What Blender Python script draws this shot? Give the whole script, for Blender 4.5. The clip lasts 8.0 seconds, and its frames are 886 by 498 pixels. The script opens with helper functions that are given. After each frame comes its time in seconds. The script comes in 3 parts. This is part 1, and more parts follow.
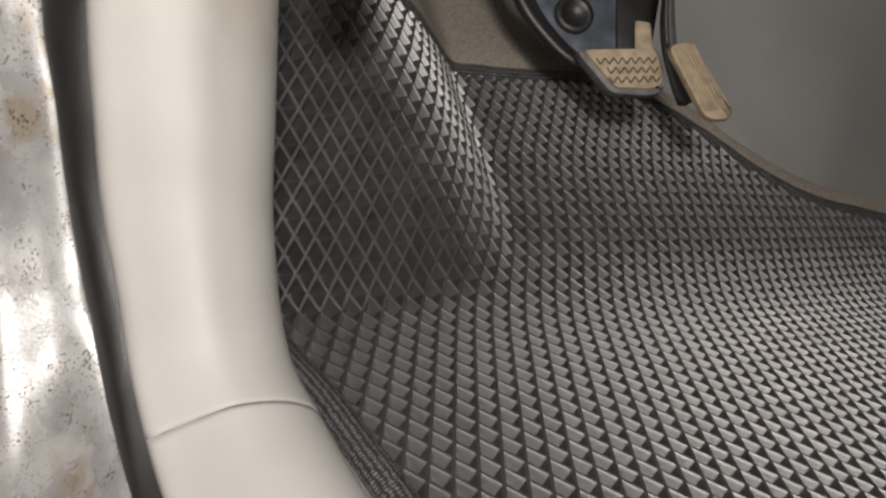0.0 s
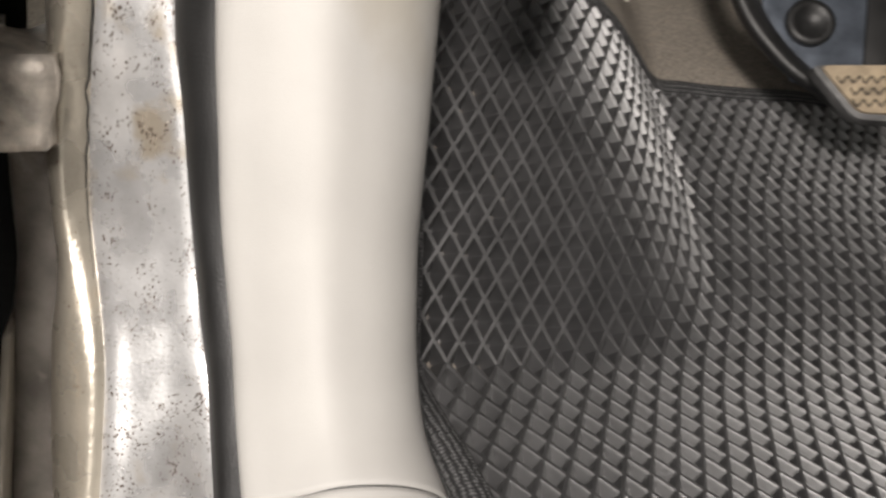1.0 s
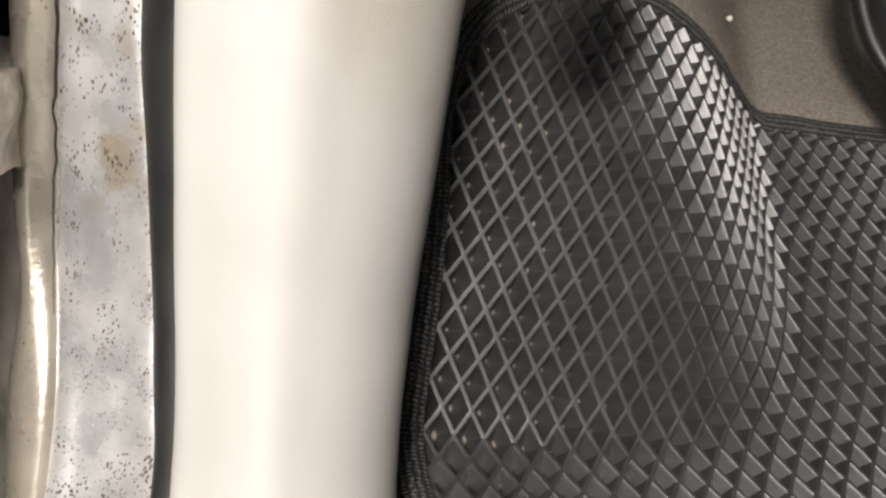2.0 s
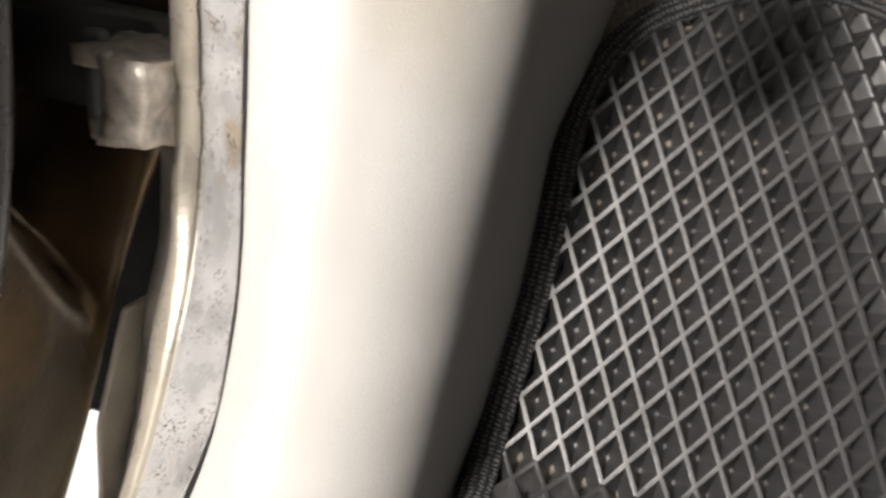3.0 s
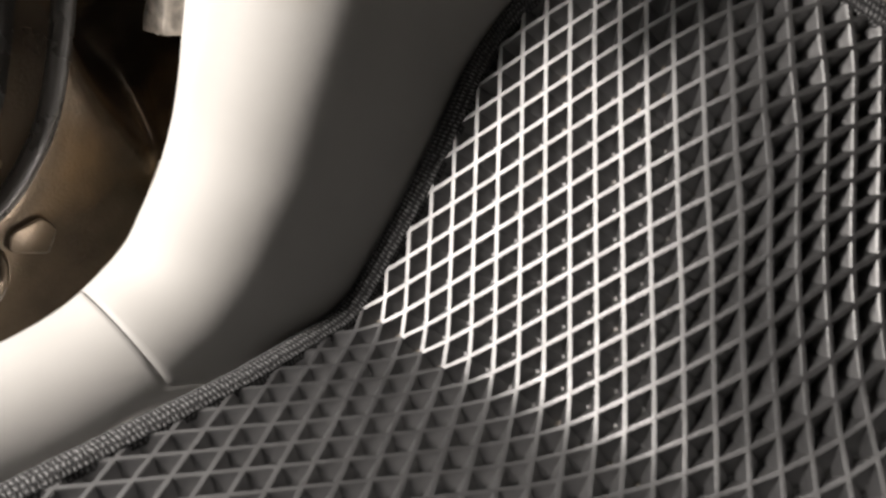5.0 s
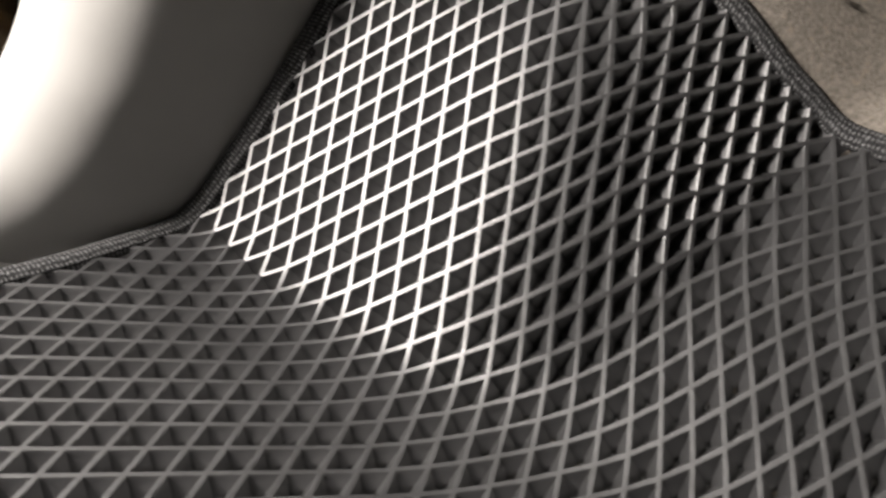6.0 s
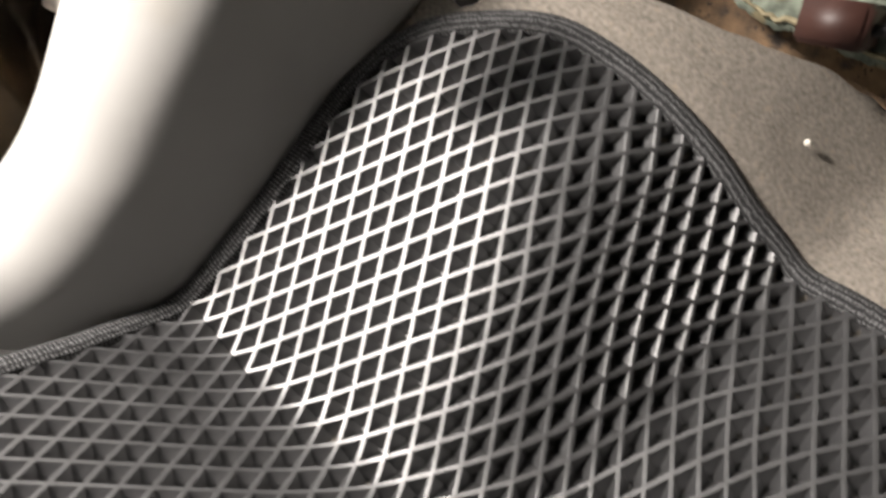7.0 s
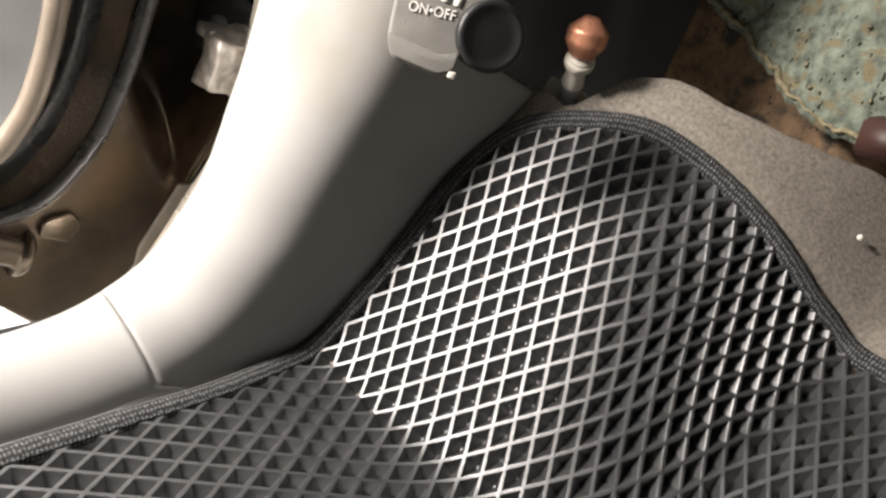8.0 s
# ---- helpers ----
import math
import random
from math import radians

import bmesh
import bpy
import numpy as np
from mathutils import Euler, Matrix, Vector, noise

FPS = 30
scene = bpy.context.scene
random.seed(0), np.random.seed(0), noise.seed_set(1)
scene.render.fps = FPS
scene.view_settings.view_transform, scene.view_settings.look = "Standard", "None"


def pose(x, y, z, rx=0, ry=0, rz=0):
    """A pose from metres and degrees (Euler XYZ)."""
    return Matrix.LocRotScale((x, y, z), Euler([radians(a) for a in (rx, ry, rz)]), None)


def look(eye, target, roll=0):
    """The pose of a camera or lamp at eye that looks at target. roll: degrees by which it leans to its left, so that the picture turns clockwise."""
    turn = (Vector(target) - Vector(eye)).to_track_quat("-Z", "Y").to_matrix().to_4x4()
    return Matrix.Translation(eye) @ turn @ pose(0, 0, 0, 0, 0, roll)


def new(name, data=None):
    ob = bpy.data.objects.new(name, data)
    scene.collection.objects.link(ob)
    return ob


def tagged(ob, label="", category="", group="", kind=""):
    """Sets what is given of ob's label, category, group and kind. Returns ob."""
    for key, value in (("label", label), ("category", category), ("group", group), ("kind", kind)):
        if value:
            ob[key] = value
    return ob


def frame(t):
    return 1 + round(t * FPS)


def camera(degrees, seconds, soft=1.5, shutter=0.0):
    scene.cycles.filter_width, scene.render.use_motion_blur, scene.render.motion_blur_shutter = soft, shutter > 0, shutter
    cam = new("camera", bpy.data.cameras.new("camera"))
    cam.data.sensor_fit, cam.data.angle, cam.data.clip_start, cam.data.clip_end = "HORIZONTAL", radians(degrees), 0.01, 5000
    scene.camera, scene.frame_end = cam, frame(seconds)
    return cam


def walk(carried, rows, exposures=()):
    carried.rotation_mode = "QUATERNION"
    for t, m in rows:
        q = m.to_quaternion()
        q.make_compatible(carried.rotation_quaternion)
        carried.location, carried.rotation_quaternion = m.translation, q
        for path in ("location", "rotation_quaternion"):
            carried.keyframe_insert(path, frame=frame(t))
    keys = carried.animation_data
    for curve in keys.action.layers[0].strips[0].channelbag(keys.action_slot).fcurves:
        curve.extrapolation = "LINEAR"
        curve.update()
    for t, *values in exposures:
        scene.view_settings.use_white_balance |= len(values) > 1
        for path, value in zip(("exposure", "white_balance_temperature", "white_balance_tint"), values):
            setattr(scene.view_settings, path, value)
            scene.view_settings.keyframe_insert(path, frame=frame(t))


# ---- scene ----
cam = camera(59.07, 8.0, soft=2.5, shutter=0.4)
walk(cam, [
    (0, look((-0.2785, -0.3710, 0.2293), (-0.0482, -0.0767, 0.0865), 13.85)),
    (0.5, look((-0.2492, -0.3374, 0.2239), (-0.0387, -0.0291, 0.0802), 12.95)),
    (1, look((-0.2324, -0.3174, 0.2207), (-0.0896, 0.0217, 0.0638), 12.22)),
    (1.2, look((-0.2212, -0.3039, 0.2185), (-0.0956, 0.0403, 0.0581), 12.60)),
    (2.3, look((-0.1536, -0.2690, 0.2376), (-0.1020, 0.0849, 0.0585), 12.35)),
    (2.5, look((-0.1310, -0.2700, 0.2329), (-0.1205, 0.0881, 0.0549), 10.34)),
    (3, look((-0.0816, -0.2653, 0.2344), (-0.1643, 0.0809, 0.0519), 8.13)),
    (3.5, look((-0.0380, -0.2655, 0.2409), (-0.1996, 0.0448, 0.0471), 6.00)),
    (4, look((0.0229, -0.2582, 0.2425), (-0.1805, 0.0276, 0.0502), 4.83)),
    (4.2, look((0.0464, -0.2483, 0.2479), (-0.1661, 0.0268, 0.0501), 4.13)),
    (5.3, look((0.1400, -0.2400, 0.2358), (-0.0726, 0.0360, 0.0392), 9.24)),
    (5.5, look((0.1562, -0.2322, 0.2349), (-0.0565, 0.0433, 0.0377), 10.55)),
    (6, look((0.1924, -0.2124, 0.2276), (-0.0132, 0.0675, 0.0292), 13.93)),
    (6.5, look((0.2043, -0.1988, 0.2516), (0.0037, 0.0852, 0.0539), 16.88)),
    (7, look((0.1752, -0.2139, 0.2835), (-0.0240, 0.0717, 0.0866), 18.75)),
    (7.5, look((0.1464, -0.2590, 0.3041), (-0.0584, 0.0274, 0.1144), 19.45)),
    (8, look((0.1525, -0.2981, 0.3175), (-0.0511, -0.0096, 0.1297), 21.06)),
], [(0, -0.45), (0.6, -0.42), (1.2, 0.0), (2.5, 0.1), (3.2, 0.38), (4.2, 0.35), (5.5, 0.6), (6.5, 0.95), (7, 1.05), (8, 0.8)])

# ---- light: daylight outside the open door, a work lamp in the doorway ----
world = bpy.data.worlds.new("world")
scene.world = world
world.use_nodes = True
wn = world.node_tree
wn.nodes["Background"].inputs[0].default_value = (1.0, 0.95, 0.90, 1)
wn.nodes["Background"].inputs[1].default_value = 1.7

sun = new("sun", bpy.data.lights.new("sun", "SUN"))
sun.data.energy, sun.data.angle, sun.data.color = 3.0, radians(3), (1.0, 0.97, 0.92)
sun.matrix_world = look((-0.65, 0.45, 0.6), (0, 0, 0))

lamp = new("work_lamp", bpy.data.lights.new("work_lamp", "AREA"))
lamp.data.shape, lamp.data.size, lamp.data.size_y, lamp.data.energy, lamp.data.color = "RECTANGLE", 0.16, 0.12, 12.5, (1.0, 0.92, 0.86)
lamp.matrix_world = look((-0.42, -0.63, 0.56), (0.0, 0.05, 0.08))

# ---- materials ----
def material(name, color, rough=0.5, metal=0.0, scale=60.0, vary=0.15, bump=0.1, fine=900.0, spec=0.5, stain=None, amount=0.0):
    m = bpy.data.materials.new(name)
    m.use_nodes = True
    t = m.node_tree
    b = t.nodes["Principled BSDF"]
    co = t.nodes.new("ShaderNodeTexCoord")
    big, small = t.nodes.new("ShaderNodeTexNoise"), t.nodes.new("ShaderNodeTexNoise")
    big.inputs["Scale"].default_value, big.inputs["Detail"].default_value = scale, 5
    small.inputs["Scale"].default_value, small.inputs["Detail"].default_value = fine, 3
    for n in (big, small):
        t.links.new(co.outputs["Object"], n.inputs["Vector"])
    ramp = t.nodes.new("ShaderNodeValToRGB")
    ramp.color_ramp.elements[0].position, ramp.color_ramp.elements[1].position = 0.3, 0.7
    ramp.color_ramp.elements[0].color = [c * (1 - vary) for c in color] + [1]
    ramp.color_ramp.elements[1].color = [min(1, c * (1 + vary)) for c in color] + [1]
    t.links.new(big.outputs[0], ramp.inputs[0])
    out = ramp.outputs[0]
    if stain:
        mask, mn = t.nodes.new("ShaderNodeValToRGB"), t.nodes.new("ShaderNodeTexNoise")
        mn.inputs["Scale"].default_value, mn.inputs["Detail"].default_value = scale * 0.6, 8
        t.links.new(co.outputs["Object"], mn.inputs["Vector"])
        mask.color_ramp.elements[0].position, mask.color_ramp.elements[1].position = 0.62 - amount, 0.72 - amount
        t.links.new(mn.outputs[0], mask.inputs[0])
        mix = t.nodes.new("ShaderNodeMix")
        mix.data_type = "RGBA"
        t.links.new(mask.outputs[0], mix.inputs["Factor"])
        t.links.new(out, mix.inputs["A"])
        mix.inputs["B"].default_value = (*stain, 1)
        out = mix.outputs["Result"]
    t.links.new(out, b.inputs["Base Color"])
    rr = t.nodes.new("ShaderNodeMapRange")
    rr.inputs["To Min"].default_value, rr.inputs["To Max"].default_value = max(0.02, rough - 0.1), min(1, rough + 0.1)
    t.links.new(big.outputs[0], rr.inputs["Value"])
    t.links.new(rr.outputs[0], b.inputs["Roughness"])
    b.inputs["Metallic"].default_value = metal
    b.inputs["Specular IOR Level"].default_value = spec
    bp = t.nodes.new("ShaderNodeBump")
    bp.inputs["Strength"].default_value, bp.inputs["Distance"].default_value = bump, 0.001
    t.links.new(small.outputs[0], bp.inputs["Height"])
    t.links.new(bp.outputs[0], b.inputs["Normal"])
    return m


M_EVA = material("eva_rubber", (0.016, 0.016, 0.0168), 0.47, 0, 40, 0.25, 0.25, 1500, 1.0)
M_EVA.node_tree.nodes["Principled BSDF"].inputs["IOR"].default_value = 1.8
M_TAPE = material("binding_tape", (0.007, 0.007, 0.0075), 0.8, 0, 300, 0.3, 0.9, 1400)


def weave(m, along, across, color):
    """Woven cloth: crossing threads over the strip's own length and width."""
    t = m.node_tree
    b = t.nodes["Principled BSDF"]
    uv = t.nodes.new("ShaderNodeTexCoord")
    waves = []
    for direction, scale in (("X", along), ("Y", across)):
        w = t.nodes.new("ShaderNodeTexWave")
        w.bands_direction = direction
        w.inputs["Scale"].default_value, w.inputs["Distortion"].default_value = scale, 3.5
        w.inputs["Detail"].default_value, w.inputs["Detail Scale"].default_value = 2, 3
        t.links.new(uv.outputs["UV"], w.inputs["Vector"])
        waves.append(w)
    mul = t.nodes.new("ShaderNodeMath")
    mul.operation = "MULTIPLY"
    t.links.new(waves[0].outputs[1], mul.inputs[0])
    t.links.new(waves[1].outputs[1], mul.inputs[1])
    mix = t.nodes.new("ShaderNodeMix")
    mix.data_type = "RGBA"
    t.links.new(mul.outputs[0], mix.inputs["Factor"])
    t.links.new(b.inputs["Base Color"].links[0].from_socket, mix.inputs["A"])
    mix.inputs["B"].default_value = (*color, 1)
    t.links.new(mix.outputs["Result"], b.inputs["Base Color"])
    bp = t.nodes.new("ShaderNodeBump")
    bp.inputs["Strength"].default_value, bp.inputs["Distance"].default_value = 0.9, 0.0008
    t.links.new(mul.outputs[0], bp.inputs["Height"])
    t.links.new(b.inputs["Normal"].links[0].from_socket, bp.inputs["Normal"])
    t.links.new(bp.outputs[0], b.inputs["Normal"])


weave(M_TAPE, 150, 90, (0.20, 0.20, 0.202))
M_TRIM = material("beige_plastic", (0.36, 0.352, 0.336), 0.58, 0, 11, 0.09, 0.15, 1800, 0.35, (0.325, 0.305, 0.265), 0.04)
M_DARK = material("charcoal_plastic", (0.05, 0.05, 0.048), 0.5, 0, 30, 0.2, 0.2, 1800)
M_BODY = material("silver_body_paint", (0.53, 0.53, 0.53), 0.28, 0.55, 55, 0.24, 0.12, 700, 0.5, (0.42, 0.37, 0.30), 0.05)


def specks(m, scale, size, color):
    """Small dark rust specks over a material."""
    t = m.node_tree
    b = t.nodes["Principled BSDF"]
    old = b.inputs["Base Color"].links[0].from_socket
    co, vor = t.nodes.new("ShaderNodeTexCoord"), t.nodes.new("ShaderNodeTexVoronoi")
    vor.inputs["Scale"].default_value, vor.inputs["Randomness"].default_value = scale, 1
    tall = t.nodes.new("ShaderNodeMapping")
    tall.inputs["Scale"].default_value = (1, 1, 0.45)
    t.links.new(co.outputs["Object"], tall.inputs["Vector"])
    t.links.new(tall.outputs[0], vor.inputs["Vector"])
    zone = t.nodes.new("ShaderNodeTexNoise")
    zone.inputs["Scale"].default_value, zone.inputs["Detail"].default_value = 95, 3
    t.links.new(co.outputs["Object"], zone.inputs["Vector"])
    lim = t.nodes.new("ShaderNodeMapRange")
    lim.inputs["From Min"].default_value, lim.inputs["From Max"].default_value = 0.33, 0.70
    lim.inputs["To Min"].default_value, lim.inputs["To Max"].default_value = 0.0, size
    t.links.new(zone.outputs[0], lim.inputs["Value"])
    less = t.nodes.new("ShaderNodeMath")
    less.operation = "LESS_THAN"
    t.links.new(vor.outputs["Distance"], less.inputs[0])
    t.links.new(lim.outputs[0], less.inputs[1])
    mix = t.nodes.new("ShaderNodeMix")
    mix.data_type = "RGBA"
    t.links.new(less.outputs[0], mix.inputs["Factor"])
    t.links.new(old, mix.inputs["A"])
    mix.inputs["B"].default_value = (*color, 1)
    t.links.new(mix.outputs["Result"], b.inputs["Base Color"])


specks(M_BODY, 800, 0.40, (0.13, 0.10, 0.08))
specks(M_BODY, 480, 0.21, (0.06, 0.042, 0.032))
M_DULL = material("dull_pedal_metal", (0.15, 0.15, 0.15), 0.5, 0.6, 80, 0.3, 0.3, 600)
M_CREAM = material("cream_seam_paint", (0.44, 0.405, 0.34), 0.28, 0.55, 40, 0.15, 0.3, 300, 0.5, (0.42, 0.33, 0.22), -0.03)
specks(M_CREAM, 500, 0.2, (0.2, 0.13, 0.08))
M_SEAL = material("glossy_door_seal", (0.03, 0.028, 0.026), 0.28, 0, 50, 0.2, 0.1, 900, 0.8)
M_CARD = material("tan_door_card", (0.22, 0.18, 0.14), 0.32, 0.2, 25, 0.25, 0.1, 900, 0.6)
# rubber parts, and also the flat black of sheets put where shade lies
M_RUBBER_SHADE = material("black_rubber_and_shade", (0.014, 0.014, 0.014), 0.45, 0, 50, 0.2, 0.2, 900)
M_BROWN = material("dirty_door_metal", (0.12, 0.094, 0.068), 0.24, 0.65, 13, 0.5, 0.3, 500, 0.6, (0.22, 0.15, 0.085), 0.04)
M_CARPET = material("grey_carpet", (0.22, 0.197, 0.168), 0.95, 0, 420, 0.30, 1.0, 1500, 0.1, (0.27, 0.232, 0.185), 0.02)
M_PANEL = material("grey_side_panel", (0.17, 0.17, 0.164), 0.6, 0, 10, 0.08, 0.15, 1500, 0.3)
M_RUST = material("rusty_metal", (0.125, 0.078, 0.042), 0.65, 0.1, 90, 0.55, 0.8, 500, 0.3, (0.03, 0.023, 0.018), 0.08)
specks(M_RUST, 420, 0.3, (0.02, 0.014, 0.01))
M_PAD = material("blue_green_insulation", (0.125, 0.140, 0.112), 0.95, 0, 150, 0.5, 1.0, 600, 0.1, (0.15, 0.128, 0.078), 0.07)
specks(M_PAD, 330, 0.34, (0.022, 0.02, 0.015))
M_TORN = material("torn_pale_foam", (0.19, 0.165, 0.105), 0.95, 0, 260, 0.4, 1.0, 700, 0.1)
M_STEEL = material("galvanised_steel", (0.36, 0.37, 0.39), 0.48, 0.8, 60, 0.25, 0.2, 600)
M_ALLOY = material("cast_hinge_metal", (0.46, 0.42, 0.37), 0.5, 0.6, 120, 0.4, 0.6, 300, 0.5, (0.2, 0.14, 0.09), 0.0)
M_PEDAL = material("worn_tan_rubber", (0.27, 0.215, 0.145), 0.7, 0, 90, 0.3, 0.4, 900)
M_GROOVE = material("pedal_groove", (0.045, 0.035, 0.025), 0.8, 0, 90, 0.3, 0.4, 900)
M_COPPER = material("copper", (0.50, 0.23, 0.14), 0.45, 0.6, 90, 0.3, 0.3, 500)
M_WHITE = material("off_white_plastic", (0.62, 0.58, 0.50), 0.5, 0, 60, 0.15, 0.2, 600)
M_INK = material("white_print", (0.75, 0.73, 0.68), 0.6, 0, 200, 0.1, 0.0)
M_FLOOR = material("pale_workshop_floor", (0.78, 0.77, 0.74), 0.5, 0, 4, 0.08, 0.1, 200)


# ---- building helpers ----
def part(name, bm, mat, parent=None, label=""):
    me = bpy.data.meshes.new(name)
    if isinstance(bm, bmesh.types.BMesh):
        bmesh.ops.recalc_face_normals(bm, faces=bm.faces)
        bm.to_mesh(me)
        bm.free()
    else:
        me.from_pydata(*bm)
    for p in me.polygons:
        p.use_smooth = True
    me.materials.append(mat)
    ob = new(name, me)
    if parent:
        ob.parent = parent
    if label:
        tagged(ob, label)
    return ob


def strip_uv(ob, rows, k):
    """Length and width of a strip of rows of k places, in metres, as its UV map."""
    a = np.array(rows)
    run = np.r_[0, np.cumsum(np.linalg.norm(np.diff(a[:, k // 2], axis=0), axis=1))]
    wide = np.r_[0, np.cumsum(np.linalg.norm(np.diff(a[len(a) // 2], axis=0), axis=1))]
    layer = ob.data.uv_layers.new(name="strip")
    for loop in ob.data.loops:
        i, j = divmod(loop.vertex_index, k)
        layer.data[loop.index].uv = (run[i], wide[j])


def sharp(ob, degrees=40):
    me = ob.data
    me.set_sharp_from_angle(angle=radians(degrees))
    return ob


def thing(name, label, category, kind="", group=""):
    ob = new(name)
    ob.empty_display_size = 0.02
    return tagged(ob, label, category, group, kind)


def spline(points, n, knots=None):
    """A smooth curve through the points, as n places; knots: the points' own stations along it."""
    p = np.array(points, float)
    t = knots if knots is not None else np.r_[0, np.cumsum(np.linalg.norm(np.diff(p, axis=0), axis=1))]
    m = np.gradient(p, t, axis=0)
    out = []
    for s in np.linspace(0, t[-1], n):
        i = min(max(np.searchsorted(t, s) - 1, 0), len(t) - 2)
        h = t[i + 1] - t[i]
        u = (s - t[i]) / h
        out.append((2 * u**3 - 3 * u**2 + 1) * p[i] + (u**3 - 2 * u**2 + u) * h * m[i] + (3 * u**2 - 2 * u**3) * p[i + 1] + (u**3 - u**2) * h * m[i + 1])
    return np.array(out)


def grid_mesh(rows):
    """A sheet through rows of places, all of one length."""
    a = np.array(rows)
    n, k = a.shape[:2]
    f = [(i * k + j, i * k + j + 1, (i + 1) * k + j + 1, (i + 1) * k + j) for i in range(n - 1) for j in range(k - 1)]
    return [tuple(v) for v in a.reshape(-1, 3)], [], f


def loft(curves, n, across):
    """A sheet over several long curves; across: places between the first and last curve."""
    c = np.array([spline(q, n) for q in curves])
    rows = [spline(c[:, i], across) for i in range(n)]
    return grid_mesh(rows)


def thicken(ob, d):
    mod = ob.modifiers.new("thickness", "SOLIDIFY")
    mod.thickness, mod.offset = d, 0
    return ob


def tube(points, r, n=60, sides=10, flat=1.0, up=(0, 0, 1), closed_ends=True):
    """A rod of round or flattened section along a curve; r may be a list."""
    c = spline(points, n)
    rr = np.interp(np.linspace(0, 1, n), np.linspace(0, 1, len(r)), r) if isinstance(r, (list, tuple)) else np.full(n, r)
    d = np.gradient(c, axis=0)
    v, f = [], []
    for i in range(n):
        t = d[i] / np.linalg.norm(d[i])
        a = np.cross(t, up)
        a /= np.linalg.norm(a)
        b = np.cross(a, t)
        for k in range(sides):
            w = 2 * math.pi * k / sides
            v.append(tuple(c[i] + rr[i] * (math.cos(w) * a + flat * math.sin(w) * b)))
    for i in range(n - 1):
        for k in range(sides):
            k2 = (k + 1) % sides
            f.append((i * sides + k, i * sides + k2, (i + 1) * sides + k2, (i + 1) * sides + k))
    if closed_ends:
        f.append(tuple(range(sides))[::-1])
        f.append(tuple((n - 1) * sides + k for k in range(sides)))
    return v, [], f


def slab(outline, depth, m, bevel=0.002, seg=3):
    """A plate with the given outline in its own xy plane, thickness along -z, rounded edges, set at m."""
    bm = bmesh.new()
    vs = [bm.verts.new((x, y, 0)) for x, y in outline]
    f = bm.faces.new(vs)
    r = bmesh.ops.extrude_face_region(bm, geom=[f])
    bmesh.ops.translate(bm, verts=[v for v in r["geom"] if isinstance(v, bmesh.types.BMVert)], vec=(0, 0, -depth))
    bmesh.ops.recalc_face_normals(bm, faces=bm.faces)
    if bevel:
        bmesh.ops.bevel(bm, geom=[e for e in bm.edges if e.calc_face_angle(0) > 0.6], offset=bevel, segments=seg, clamp_overlap=True, affect="EDGES", profile=0.5)
    bmesh.ops.transform(bm, matrix=m, verts=bm.verts)
    return bm


def lathe(profile, m, sides=20):
    """A turned solid: profile of (radius, height) along z, set at m."""
    bm = bmesh.new()
    rings = []
    for r, h in profile:
        rings.append([bm.verts.new((r * math.cos(2 * math.pi * k / sides), r * math.sin(2 * math.pi * k / sides), h)) for k in range(sides)])
    for a, b in zip(rings, rings[1:]):
        for k in range(sides):
            bm.faces.new((a[k], a[(k + 1) % sides], b[(k + 1) % sides], b[k]))
    bm.faces.new(rings[0][::-1])
    bm.faces.new(rings[-1])
    bmesh.ops.transform(bm, matrix=m, verts=bm.verts)
    return bm


def rounded(w, h, r, taper=0.0, n=6):
    """Outline of a rounded rectangle, narrower at the bottom by taper each side."""
    out = []
    for cx, cy, a0 in ((w / 2 - r, h / 2 - r, 0), (-w / 2 + r, h / 2 - r, 90), (-w / 2 + r + taper, -h / 2 + r, 180), (w / 2 - r - taper, -h / 2 + r, 270)):
        for k in range(n + 1):
            a = radians(a0 + 90 * k / n)
            out.append((cx + r * math.cos(a), cy + r * math.sin(a)))
    return out


def facing(at, ahead, up):
    z = Vector(ahead).normalized()
    x = Vector(up).cross(z).normalized()
    y = z.cross(x)
    m = Matrix((x, y, z)).transposed().to_4x4()
    m.translation = at
    return m


def plate(points, r=0.006, n=5):
    """Outline with rounded corners through a polygon's corners."""
    p = [Vector((x, y)) for x, y in points]
    out = []
    for a, b, c in zip(p[-1:] + p[:-1], p, p[1:] + p[:1]):
        d, e = (a - b).normalized(), (c - b).normalized()
        for k in range(n + 1):
            u = k / n
            out.append((b + d * r * (1 - u) ** 2 + e * r * u**2)[:])
    return out


# ---- the formed floor: wheel arch, toe board and flat floor ----
def smin(a, b, k):
    h = np.clip(0.5 + 0.5 * (b - a) / k, 0, 1)
    return b * (1 - h) + a * h - k * h * (1 - h)


def floor_height(x, y):
    face = smin(1.506 * y + 0.0363, 0.8275 * y + 0.1005, 0.02) - 0.0865 * np.clip(x + 0.04, -0.1, 0.1)
    flank = 0.7603 * y - 1.0338 * x + 0.1169
    arch = smin(face, flank, 0.06)
    low = -smin(-(0.64 * y + 0.0508 * x + 0.019), -0.0151 + 0 * x, 0.03)
    return -smin(-arch, -low, 0.012)


